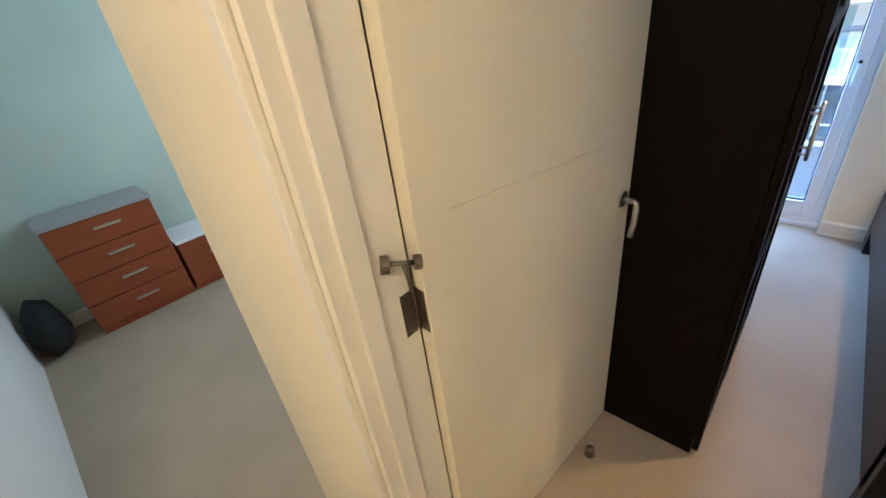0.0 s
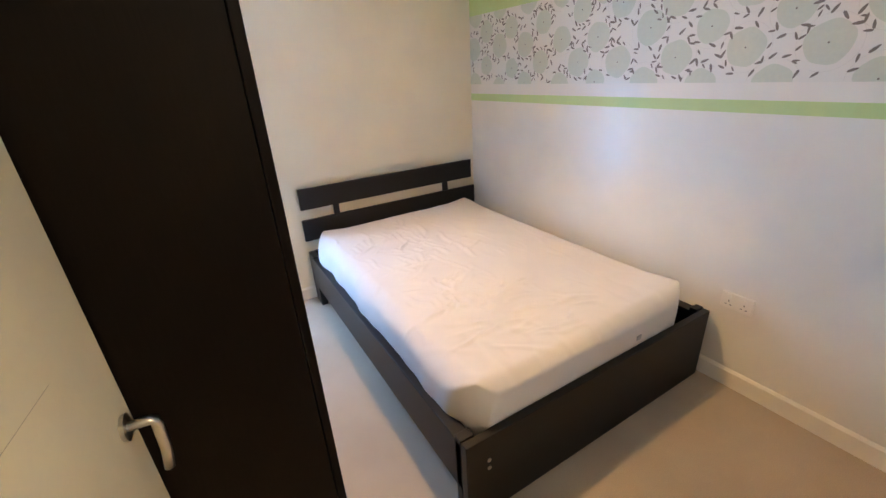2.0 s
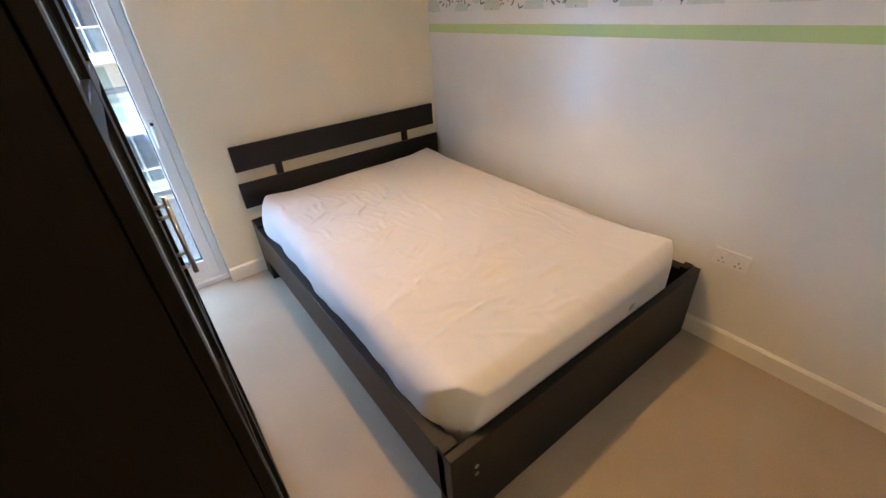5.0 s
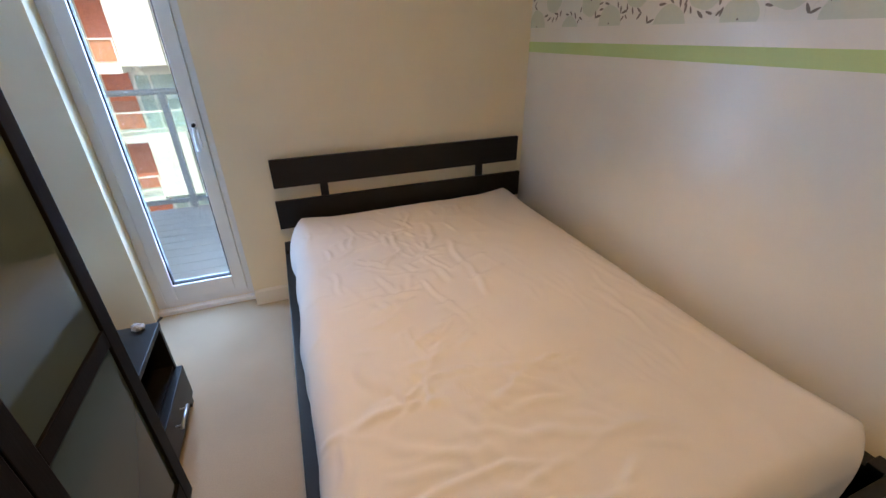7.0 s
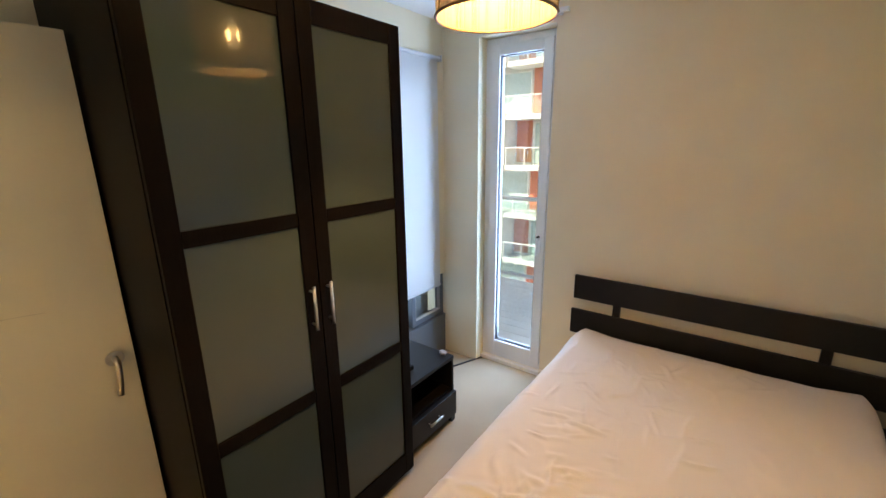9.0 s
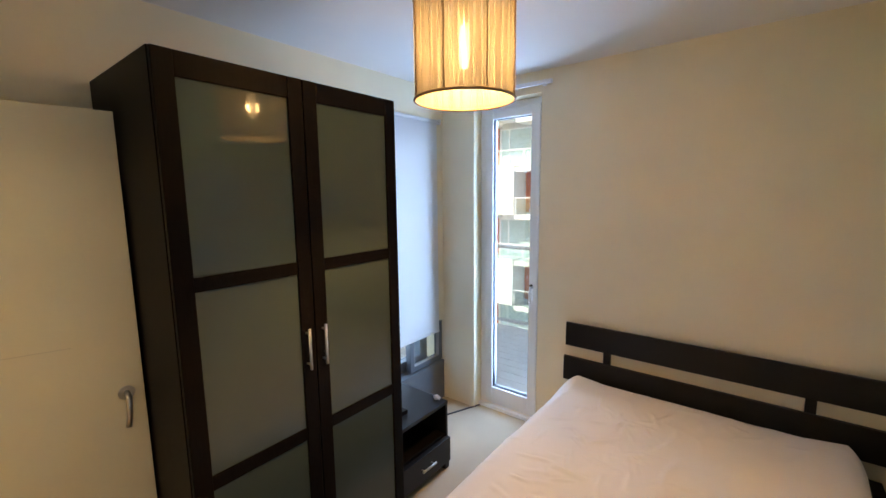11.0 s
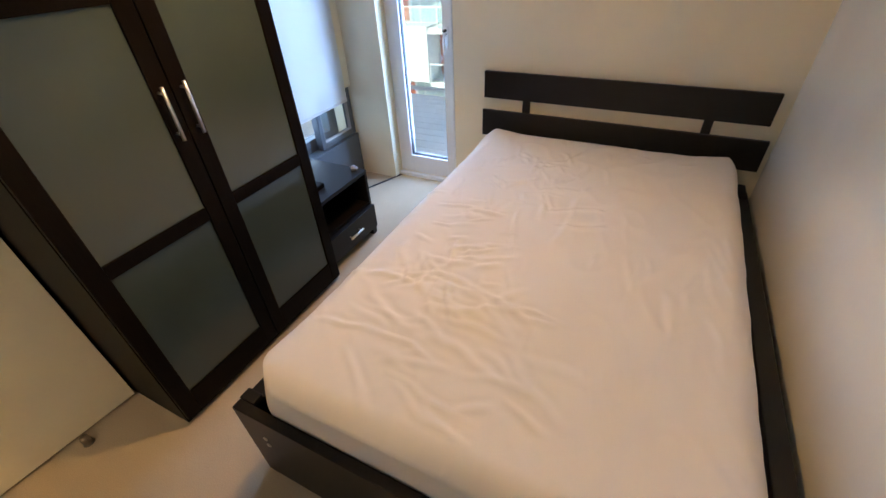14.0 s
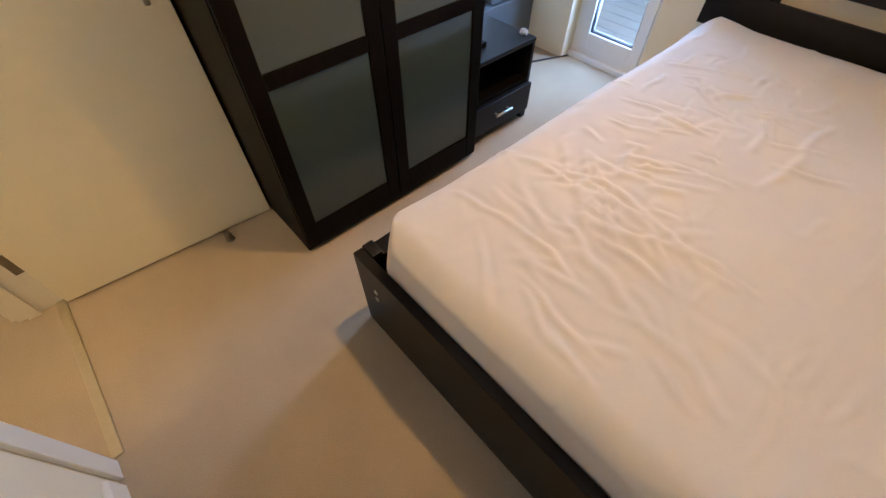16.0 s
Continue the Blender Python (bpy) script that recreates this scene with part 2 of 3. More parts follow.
setting("wall_north", boxes((-1.805, 0.0, 0.0, 0.0, 0.28, TOP), (LEFT - 0.25, 0.0, 0.0, -2.352, 0.28, TOP), (-2.352, 0.0, 2.42, -1.805, 0.28, TOP), (-2.352, 0.10, -0.15, -1.805, 0.28, 0.03)),
        M_WALL, "cream painted wall behind the bed", "wall")
setting("wall_west", boxes((LEFT - 0.25, NEAR, 0.0, LEFT, -1.16, TOP),
                           (LEFT - 0.25, -1.16, 2.22, LEFT, -0.12, TOP), (LEFT - 0.25, -0.12, 0.70, LEFT, 0.0, TOP)), M_WALL, "cream painted wall with a tall window", "wall")
setting("wall_south", boxes((-1.68, HALL, 0.0, 0.0, NEAR, TOP), (-2.485, HALL, 2.08, -1.68, NEAR, TOP), (-3.02, HALL, 0.0, -2.485, NEAR, TOP)),
        M_WALL, "cream painted wall with the bedroom doorway", "wall")


def skirting(name, x0, y0, x1, y1, side, h=0.10, d=0.016):
    """A skirting board along a wall, its top edge sloped. side: the way into the room."""
    bm = bmesh.new()
    n = Vector((side[0], side[1], 0))
    prof = ((0, 0), (d, 0), (d, h - 0.012), (0.006, h), (0, h))
    ends = [[bm.verts.new(Vector((x, y, 0)) + n * p + Vector((0, 0, z))) for p, z in prof] for x, y in ((x0, y0), (x1, y1))]
    for k in range(5):
        bm.faces.new((ends[0][k], ends[0][(k + 1) % 5], ends[1][(k + 1) % 5], ends[1][k]))
    bm.faces.new(ends[0])
    bm.faces.new(ends[1])
    bmesh.ops.recalc_face_normals(bm, faces=bm.faces)
    return setting(name, bm, M_TRIM, "cream gloss painted skirting board", "skirting board")


skirting("baseboard_east", 0, NEAR, 0, 0, (-1, 0))
skirting("baseboard_north", -1.805, 0, -0.018, 0, (0, -1))
skirting("baseboard_south", -1.60, NEAR, -0.018, NEAR, (0, 1))

# painted stripe, wallpaper band and green top band on the long wall
stripe = setting("wall_stripe", boxes((-0.0015, NEAR, 1.378, 0.001, 0.0, 1.432)), M_GREENSTRIPE, "apple green stripe painted on the white wall", "paint stripe")
setting("wall_top_band", boxes((-0.0015, NEAR, 2.0, 0.001, 0.0, TOP)), M_GREENSTRIPE, "apple green painted band above the wallpaper", "paint band")
paper = setting("wallpaper_band", boxes((-0.002, NEAR, 1.503, 0.001, 0.0, 2.0)), M_PAPER, "pale wallpaper band with sage circles and dark leaf sprigs", "wallpaper")
rnd = random.Random(5)
circles, leaves, stems = [], bmesh.new(), bmesh.new()
centres, dots = [], []
for i in range(21):
    for z in ((1.625, 1.885) if i % 2 else (1.50, 1.755, 2.0)):
        centres.append((-0.07 - 0.152 * i + rnd.uniform(-0.016, 0.016), z + rnd.uniform(-0.018, 0.018), 0.076 + rnd.uniform(-0.009, 0.009)))


def flat(bm, pts, x):
    pts = [(min(max(y, NEAR + 0.001), -0.001), min(max(z, 1.504), 1.999)) for y, z in pts]
    return bm.faces.new([bm.verts.new((x, y, z)) for y, z in pts])


def leaf(y, z, ang, size):
    """One printed leaf: a pointed oval."""
    pts = []
    for k in range(8):
        a = 2 * math.pi * k / 8
        u, v = math.cos(a) * size, math.sin(a) * size * 0.30 * (1 - 0.25 * math.cos(a))
        pts.append((y + u * math.cos(ang) - v * math.sin(ang), z + u * math.sin(ang) + v * math.cos(ang)))
    if min(p[1] for p in pts) > 1.504 and max(p[1] for p in pts) < 1.999 and max(p[0] for p in pts) < -0.002 and min(p[0] for p in pts) > NEAR:
        flat(leaves, pts, -0.0032)


for cy, cz, r in centres:
    circles.append([(cy + r * (1 + 0.05 * math.sin(3 * a + cy * 40)) * math.cos(a), cz + r * (1 + 0.04 * math.sin(5 * a + cz * 30)) * math.sin(a)) for a in [2 * math.pi * k / 28 for k in range(28)]])
    dots.append([(cy + 0.004 * math.cos(k), cz + 0.004 * math.sin(k)) for k in (0, 1.05, 2.1, 3.14, 4.2, 5.24)])
    a = rnd.uniform(0, 6.28)
    stop = a + rnd.uniform(4.2, 6.0)
    b = a
    while b < stop - 0.2:
        q = [(cy + rr * math.cos(v), cz + rr * math.sin(v)) for rr, v in ((r * 1.29, b), (r * 1.31, b), (r * 1.31, b + 0.15), (r * 1.29, b + 0.15))]
        if all(1.505 < z < 1.998 and NEAR < y < -0.002 for y, z in q):
            flat(stems, q, -0.0029)
        b += 0.15
    while a < stop:
        rr = r * 1.30
        for s in (-1, 1):
            if rnd.random() < 0.5:
                t = a + math.pi / 2
                leaf(cy + rr * math.cos(a) + s * 0.011 * math.cos(a), cz + rr * math.sin(a) + s * 0.011 * math.sin(a), t - s * 0.7 + rnd.uniform(-0.3, 0.3), rnd.uniform(0.012, 0.020))
        a += rnd.uniform(0.34, 0.5)
for c in circles:
    disc = bmesh.new()
    flat(disc, c, -0.0026)
    part("printed_circle", disc, M_DISC, paper)
for d in dots:
    if all(1.505 < z < 1.998 and NEAR < y < -0.002 for y, z in d):
        flat(leaves, d, -0.0032)
tagged(part("printed_stem", stems, M_STEM, paper, "thin grey printed stems"), kind="stuff")
tagged(part("printed_leaf", leaves, M_LEAF, paper, "dark brown printed leaves"), kind="stuff")

# ---- doorway and the open door ----
jx0, jx1 = -2.465, -1.70
lining = thing("door_1", "cream gloss door lining with a flat room door standing open", "door", "", "structure")
part("lining", boxes((jx0 - 0.02, HALL - 0.002, 0, jx0, NEAR + 0.043, 2.08), (jx1, HALL - 0.002, 0, jx1 + 0.02, NEAR + 0.002, 2.08), (jx0, HALL - 0.002, 2.06, jx1, NEAR + 0.002, 2.08)), M_TRIM, lining)
part("door_stop", boxes((jx0, NEAR - 0.09, 0, jx0 + 0.014, NEAR - 0.045, 2.06), (jx1 - 0.014, NEAR - 0.09, 0, jx1, NEAR - 0.045, 2.06), (jx0 + 0.014, NEAR - 0.09, 2.046, jx1 - 0.014, NEAR - 0.045, 2.06), bevel=0.002), M_TRIM, lining)
for y0, y1 in ((HALL - 0.02, HALL), (NEAR, NEAR + 0.018)):
    part("architrave", boxes((jx0 - 0.055, y0, 0, jx0 - 0.021, y1 + (0.03 if y1 > NEAR else 0), 2.135), bevel=0.005), M_TRIM, lining)
    part("architrave", boxes((jx1 + 0.008, y0, 0, jx1 + 0.075, y1, 2.135), bevel=0.005), M_TRIM, lining)
    part("architrave", boxes((jx0 - 0.008, y0, 2.068, jx1 + 0.008, y1, 2.135), bevel=0.005), M_TRIM, lining)
setting("threshold_strip", boxes((jx0 + 0.001, -3.088, 0.0, jx1 - 0.001, -3.053, 0.007), bevel=0.003), M_STRIP, "narrow brass carpet strip across the doorway", "threshold")

H0, H1 = Vector((-2.431, -3.049, 0)), Vector((-2.358, -2.205, 0))
along = (H1 - H0).normalized()
leaf_turn = Matrix.Translation(H0) @ Matrix.Rotation(math.atan2(along.y, along.x), 4, "Z")
door = thing("room_door", "flat cream painted room door standing wide open", "door")
door.matrix_world = leaf_turn
W = (H1 - H0).length
part("leaf", boxes((0.0, 0.0, 0.012, W, 0.038, 2.05), bevel=0.002), M_DOOR, door)
part("scuff", tube([(0.08, -0.0002, 1.30), (0.3, -0.0002, 1.283), (0.45, -0.0002, 1.268), (0.66, -0.0002, 1.255)], 0.0005, 6), M_SCUFF, door, "faint grey scuff line")
for side in (-1, 1):
    y = 0.0 if side < 0 else 0.038
    hx = W - 0.055
    rose = bmesh.new()
    bmesh.ops.create_cone(rose, cap_ends=True, segments=24, radius1=0.026, radius2=0.024, depth=0.008, matrix=Matrix.Translation((hx, y + side * 0.004, 1.05)) @ Matrix.Rotation(radians(90 * side), 4, "X"))
    handle = part("handle", rose, M_METAL, door, "brushed steel lever handle")
    part("lever", tube([(hx, y, 1.05), (hx, y + side * 0.042, 1.05), (hx, y + side * 0.049, 1.046), (hx - 0.001, y + side * 0.050, 1.036), (hx - 0.004, y + side * 0.049, 0.98), (hx - 0.010, y + side * 0.044, 0.935)], 0.0095), M_METAL, handle, smooth=True)
for z in (0.25, 1.11, 1.82):
    hinge = part("hinge", boxes((-0.0025, 0.006, z - 0.05, 0.0, 0.036, z + 0.05), bevel=0.0008), M_BRONZE, door, "dark steel butt hinge")
    part("knuckle", tube([(-0.005, 0.036, z - 0.05), (-0.005, 0.036, z + 0.05)], 0.0055), M_BRONZE, hinge, smooth=True)
    part("hinge_leaf", boxes((jx0, NEAR + 0.008, z - 0.05, jx0 + 0.0025, NEAR + 0.040, z + 0.05), bevel=0.0008), M_BRONZE, lining, "dark steel hinge leaf")
pin_stop = thing("hinge_pin_stop", "small dark steel door stop on the hinge pin", "door stop")
part("stem", tube([(-2.459, -3.059, 1.158), (-2.454, -3.064, 1.19), (-2.447, -3.076, 1.235)], 0.0045), M_BRONZE, pin_stop, smooth=True)
part("arm", tube([(-2.456, -3.104, 1.245), (-2.432, -3.057, 1.233)], 0.0045), M_BRONZE, pin_stop, smooth=True)
part("pad", tube([(-2.4625, -3.114, 1.247), (-2.455, -3.102, 1.245)], 0.017, 20), M_BRONZE, pin_stop)
part("pad", tube([(-2.435, -3.061, 1.234), (-2.428, -3.050, 1.232)], 0.014, 20), M_BRONZE, pin_stop)
stopper = thing("door_stopper", "small dark rubber door stopper on the carpet", "door stop")
part("body", lathe([(0.0, 0.042), (0.014, 0.042), (0.017, 0.03), (0.017, 0.004), (0.021, 0.0)], -2.322, -2.425, 16), M_BRONZE, stopper, smooth=True)

# ---- balcony door in the head wall ----
win = thing("window_1", "white plastic glazed balcony door, shut", "balcony door", "", "structure")
x0, x1, z0, z1 = -2.350, -1.807, 0.031, 2.418
fy0, fy1 = 0.10, 0.17


def ring(bm, x0, z0, x1, z1, w, y0, y1, bottom=None, bevel=0.004):
    """A rectangular frame in a wall that runs along x."""
    b = bottom or w
    box(bm, x0, y0, z0, x0 + w, y1, z1, bevel)
    box(bm, x1 - w, y0, z0, x1, y1, z1, bevel)
    box(bm, x0 + w, y0, z0, x1 - w, y1, z0 + b, bevel)
    box(bm, x0 + w, y0, z1 - w, x1 - w, y1, z1, bevel)
    return bm


part("window_frame", ring(bmesh.new(), x0, z0, x1, z1, 0.045, fy0, fy1), M_UPVC, win)
sash = part("sash", ring(bmesh.new(), x0 + 0.047, z0 + 0.047, x1 - 0.047, z1 - 0.047, 0.066, fy0 - 0.012, fy1 - 0.01, 0.10, 0.006), M_UPVC, win)
gx0, gx1, gz0, gz1 = x0 + 0.113, x1 - 0.113, z0 + 0.147, z1 - 0.113
part("gasket", ring(bmesh.new(), gx0 - 0.001, gz0 - 0.001, gx1 + 0.001, gz1 + 0.001, 0.008, fy0 + 0.004, fy0 + 0.03, bevel=0), M_GASKET, win, "black rubber glazing seal")
pane = part("pane", boxes((gx0, fy0 + 0.03, gz0, gx1, fy0 + 0.034, gz1)), M_GLASS, win)
pane.visible_shadow = False
hd = part("handle", boxes((x1 - 0.096, fy0 - 0.022, 0.96, x1 - 0.068, fy0 - 0.012, 1.10), bevel=0.004), M_UPVC, win, "white plastic window handle")
part("grip", tube([(x1 - 0.082, fy0 - 0.022, 1.06), (x1 - 0.082, fy0 - 0.05, 1.06), (x1 - 0.084, fy0 - 0.055, 1.04), (x1 - 0.086, fy0 - 0.052, 0.95)], 0.009), M_UPVC, hd, smooth=True)
part("key_button", tube([(x1 - 0.082, fy0 - 0.052, 1.08), (x1 - 0.082, fy0 - 0.03, 1.08)], 0.009), M_DARK, hd)
setting("sill_strip", boxes((-2.350, 0.062, 0.0, -1.807, 0.10, 0.03), bevel=0.004), M_UPVC, "white plastic threshold below the balcony door", "sill")
rail = thing("curtain_track", "short white curtain track over the balcony door", "curtain track")
part("track", boxes((-2.4, -0.05, 2.46, -1.72, -0.02, 2.485), bevel=0.004), M_UPVC, rail)
for x in (-2.3, -1.78):
    part("bracket", boxes((x - 0.012, -0.02, 2.455, x + 0.012, 0.0, 2.495)), M_UPVC, rail)
edge = thing("carpet_edge", "dark strip where the carpet stops beside the balcony door", "carpet strip", "", "structure")
part("strip", boxes((0, -0.007, 0.0, 0.42, 0.007, 0.008), bevel=0.003), M_GASKET, edge)
edge.matrix_world = pose(-2.335, 0.055, 0, 0, 0, -113)

# ---- tall side window and its blind ----
win2 = thing("window_2", "tall slate grey window behind a lowered blind", "window", "", "structure")


def ring_y(bm, y0, z0, y1, z1, w, x0, x1, bevel=0.004):
    box(bm, x0, y0, z0, x1, y0 + w, z1, bevel)
    box(bm, x0, y1 - w, z0, x1, y1, z1, bevel)
    box(bm, x0, y0 + w, z0, x1, y1 - w, z0 + w, bevel)
    box(bm, x0, y0 + w, z1 - w, x1, y1 - w, z1, bevel)
    return bm


part("window_frame", ring_y(bmesh.new(), -1.158, 0.33, -0.122, 2.218, 0.05, LEFT - 0.16, LEFT - 0.09), M_GREYFRAME, win2)
part("sash", ring_y(bmesh.new(), -0.66, 0.382, -0.174, 2.166, 0.05, LEFT - 0.15, LEFT - 0.08), M_GREYFRAME, win2)
low = part("vent_sash", ring_y(bmesh.new(), -0.40, 0.344, -0.004, 0.698, 0.042, LEFT - 0.075, LEFT - 0.02), M_GREYFRAME, win2, "low slate grey vent sash")
part("seal", ring_y(bmesh.new(), -0.358, 0.386, -0.046, 0.656, 0.007, LEFT - 0.05, LEFT - 0.024, 0.0), M_GREYTOP, low, "grey glazing seal")
pl = part("pane", boxes((LEFT - 0.048, -0.352, 0.392, LEFT - 0.044, -0.052, 0.650)), M_GLASS, low)
pl.visible_shadow = False
part("mullion", boxes((LEFT - 0.155, -0.72, 0.38, LEFT - 0.085, -0.662, 2.168)), M_GREYFRAME, win2)
for a, b in ((-0.61, -0.224), (-1.108, -0.72)):
    p = part("pane", boxes((LEFT - 0.125, a, 0.432 if a > -1 else 0.38, LEFT - 0.121, b, 2.116 if a > -1 else 2.168)), M_GLASS, win2)
    p.visible_shadow = False
part("lower_panel", boxes((LEFT - 0.2, -1.158, 0.0, LEFT - 0.002, -0.002, 0.319)), M_GREYFRAME, win2, "slate grey panel under the window")
part("window_sill", boxes((LEFT - 0.09, -1.158, 0.32, LEFT + 0.004, -0.004, 0.34), bevel=0.004), M_GREYFRAME, win2)
blind = thing("roller_blind", "white fabric roller blind drawn most of the way down", "roller blind")
part("fabric", boxes((LEFT + 0.004, -1.172, 0.62, LEFT + 0.006, -0.075, 2.31)), M_BLIND, blind)
part("tube", tube([(LEFT + 0.019, -1.178, 2.31), (LEFT + 0.019, -0.07, 2.31)], 0.013, 16), M_BLIND, blind, smooth=True)
part("bottom_bar", boxes((LEFT + 0.002, -1.172, 0.61, LEFT + 0.012, -0.075, 0.626), bevel=0.004), M_BLIND, blind)
for y in (-1.182, -0.066):
    part("bracket", boxes((LEFT, y - 0.003, 2.29, LEFT + 0.04, y + 0.003, 2.33)), M_UPVC, blind)

# ---- wardrobe ----
wx0, wx1, wy0, wy1, wz = LEFT + 0.006, -1.997, -2.194, -1.20, 2.20
ward = thing("wardrobe", "tall black-brown two-door wardrobe with grey glass panels", "wardrobe")
body_x = wx1 - 0.024
part("side_panel", boxes((wx0, wy0, 0.0, body_x, wy0 + 0.02, wz), bevel=0.0015), M_BLACK, ward)
part("side_panel", boxes((wx0, wy1 - 0.02, 0.0, body_x, wy1, wz), bevel=0.0015), M_BLACK, ward)
part("top_panel", boxes((wx0, wy0 + 0.02, wz - 0.02, body_x, wy1 - 0.02, wz)), M_BLACK, ward)
part("back_panel", boxes((wx0, wy0 + 0.02, 0.06, wx0 + 0.008, wy1 - 0.02, wz - 0.02)), M_BLACK, ward)
part("bottom_panel", boxes((wx0 + 0.008, wy0 + 0.02, 0.06, body_x, wy1 - 0.02, 0.08)), M_BLACK, ward)
part("plinth", boxes((body_x - 0.02, wy0 + 0.02, 0.0, body_x - 0.002, wy1 - 0.02, 0.06)), M_BLACK, ward)
mid = (wy0 + wy1) / 2
ST = 0.060
for n, (a, b) in enumerate(((wy0 + 0.002, mid - 0.002), (mid + 0.002, wy1 - 0.002))):
    dz0, dz1 = 0.03, wz - 0.004
    wd = part("door", boxes((body_x + 0.002, a, dz0, wx1, a + ST, dz1), (body_x + 0.002, b - ST, dz0, wx1, b, dz1), bevel=0.003), M_BLACK, ward)
    gaps = ((0.150, 0.745), (0.797, 1.447), (1.497, 2.118))
    rails = [dz0] + [v for g in gaps for v in g] + [dz1]
    for k in range(4):
        part("rail", boxes((body_x + 0.002, a + ST, rails[2 * k], wx1 - 0.001, b - ST, rails[2 * k + 1]), bevel=0.003), M_BLACK, wd)
    for g0, g1 in gaps:
        part("glass_panel", boxes((body_x + 0.007, a + ST - 0.004, g0 - 0.004, wx1 - 0.009, b - ST + 0.004, g1 + 0.004)), M_FROST, wd, "smooth grey-green glass panel")
    hy = b - 0.042 if n == 0 else a + 0.031
    h = part("handle", tube([(wx1 + 0.026, hy, 1.055), (wx1 + 0.026, hy, 1.225)], 0.006, 12), M_METAL, wd, "brushed steel bar handle", True)
    for z in (1.075, 1.205):
        part("post", tube([(wx1 - 0.002, hy, z), (wx1 + 0.026, hy, z)], 0.0045), M_METAL, h, smooth=True)

# ---- bedside cabinet ----
cab = thing("bedside_cabinet", "small black bedside cabinet with an open shelf and drawer", "bedside cabinet")
cx0, cx1, cy0, cy1, ct = -2.62, -2.075, -1.185, -0.71, 0.45
part("top_panel", boxes((cx0, cy0, ct - 0.022, cx1, cy1, ct), bevel=0.003), M_BED, cab)
part("side_panel", boxes((cx0, cy0, 0.05, cx1 - 0.004, cy0 + 0.018, ct - 0.022)), M_BED, cab)
part("side_panel", boxes((cx0, cy1 - 0.018, 0.05, cx1 - 0.004, cy1, ct - 0.022)), M_BED, cab)
part("back_panel", boxes((cx0, cy0 + 0.018, 0.05, cx0 + 0.01, cy1 - 0.018, ct - 0.022)), M_BED, cab)
part("shelf", boxes((cx0 + 0.01, cy0 + 0.018, 0.215, cx1 - 0.01, cy1 - 0.018, 0.23)), M_BED, cab)
part("bottom_panel", boxes((cx0 + 0.01, cy0 + 0.018, 0.05, cx1 - 0.03, cy1 - 0.018, 0.066)), M_BED, cab)
dr = part("drawer", boxes((cx1 - 0.02, cy0 + 0.003, 0.05, cx1 + 0.02, cy1 - 0.003, 0.212), bevel=0.003), M_BED, cab)
h = part("handle", tube([(cx1 + 0.045, (cy0 + cy1) / 2 - 0.06, 0.14), (cx1 + 0.045, (cy0 + cy1) / 2 + 0.06, 0.14)], 0.007), M_METAL, dr, "short steel bar handle", True)
for s in (-0.045, 0.045):
    part("post", tube([(cx1 + 0.018, (cy0 + cy1) / 2 + s, 0.14), (cx1 + 0.045, (cy0 + cy1) / 2 + s, 0.14)], 0.004), M_METAL, h)
for x in (cx0 + 0.03, cx1 - 0.01):
    for y in (cy0 + 0.025, cy1 - 0.025):
        part("foot", boxes((x - 0.02, y - 0.02, 0.0, x + 0.02, y + 0.02, 0.05), bevel=0.003), M_BED, cab)

# small things on the cabinet
scrap = thing("plastic_wrapper", "small crumpled grey plastic wrapper on the cabinet", "wrapper")
bm = bmesh.new()
bmesh.ops.create_icosphere(bm, subdivisions=3, radius=1)
for v in bm.verts:
    n = 1 + 0.5 * noise.noise(v.co * 2.6)
    v.co = Vector((v.co.x * 0.022 * n - 2.14, v.co.y * 0.02 * n - 0.74, max(v.co.z, -0.5) * 0.016 * n + 0.46))
lowest = min(v.co.z for v in bm.verts)
for v in bm.verts:
    v.co.z -= lowest - ct
part("body", bm, M_GREYTOP, scrap)
pad = thing("black_box", "flat black box lying on the bedside cabinet", "box")
part("body", boxes((-2.34, -1.12, ct, -2.17, -0.98, ct + 0.028), bevel=0.005), M_BLACK, pad)

# ---- bed ----
bed = thing("double_bed", "low black-brown double bed frame with a slatted headboard", "bed")
bx0, bx1, by0, by1 = -1.577, -0.045, -2.185, -0.03
part("footboard", boxes((bx0, by0, 0.0, bx1, by0 + 0.035, 0.405), bevel=0.004), M_BED, bed)
for x in (bx0, bx1 - 0.06):
    part("side_rail", boxes((x, by0 + 0.035, 0.155, x + 0.06, by1 - 0.07, 0.395), bevel=0.004), M_BED, bed)
    part("leg", boxes((x + 0.002, by1 - 0.15, 0.0, x + 0.05, by1 - 0.015, 0.41), bevel=0.004), M_BED, bed)
    part("corner_block", boxes((x, by0 + 0.035, 0.0, x + 0.06, by0 + 0.075, 0.412), bevel=0.004), M_BED, bed)
part("headboard_plank", boxes((bx0 + 0.005, by1 - 0.025, 0.735, bx1 - 0.018, by1 - 0.002, 0.892), bevel=0.003), M_BED, bed)
part("headboard_plank", boxes((bx0 - 0.003, by1 - 0.03, 0.495, bx1 + 0.01, by1 - 0.007, 0.66), bevel=0.003), M_BED, bed)
part("headboard_plank", boxes((bx0 + 0.05, by1 - 0.03, 0.22, bx1 - 0.05, by1 - 0.007, 0.41), bevel=0.003), M_BED, bed)
for x in (-1.305, -0.325):
    part("headboard_post", boxes((x - 0.022, by1 - 0.008, 0.25, x + 0.022, by1 + 0.014, 0.88), bevel=0.002), M_BED, bed)
for z in (0.29, 0.25):
    part("bolt", tube([(bx0 + 0.10, by0 - 0.003, z), (bx0 + 0.10, by0 + 0.004, z)], 0.009, 12), M_METAL, bed, "small steel bolt head")
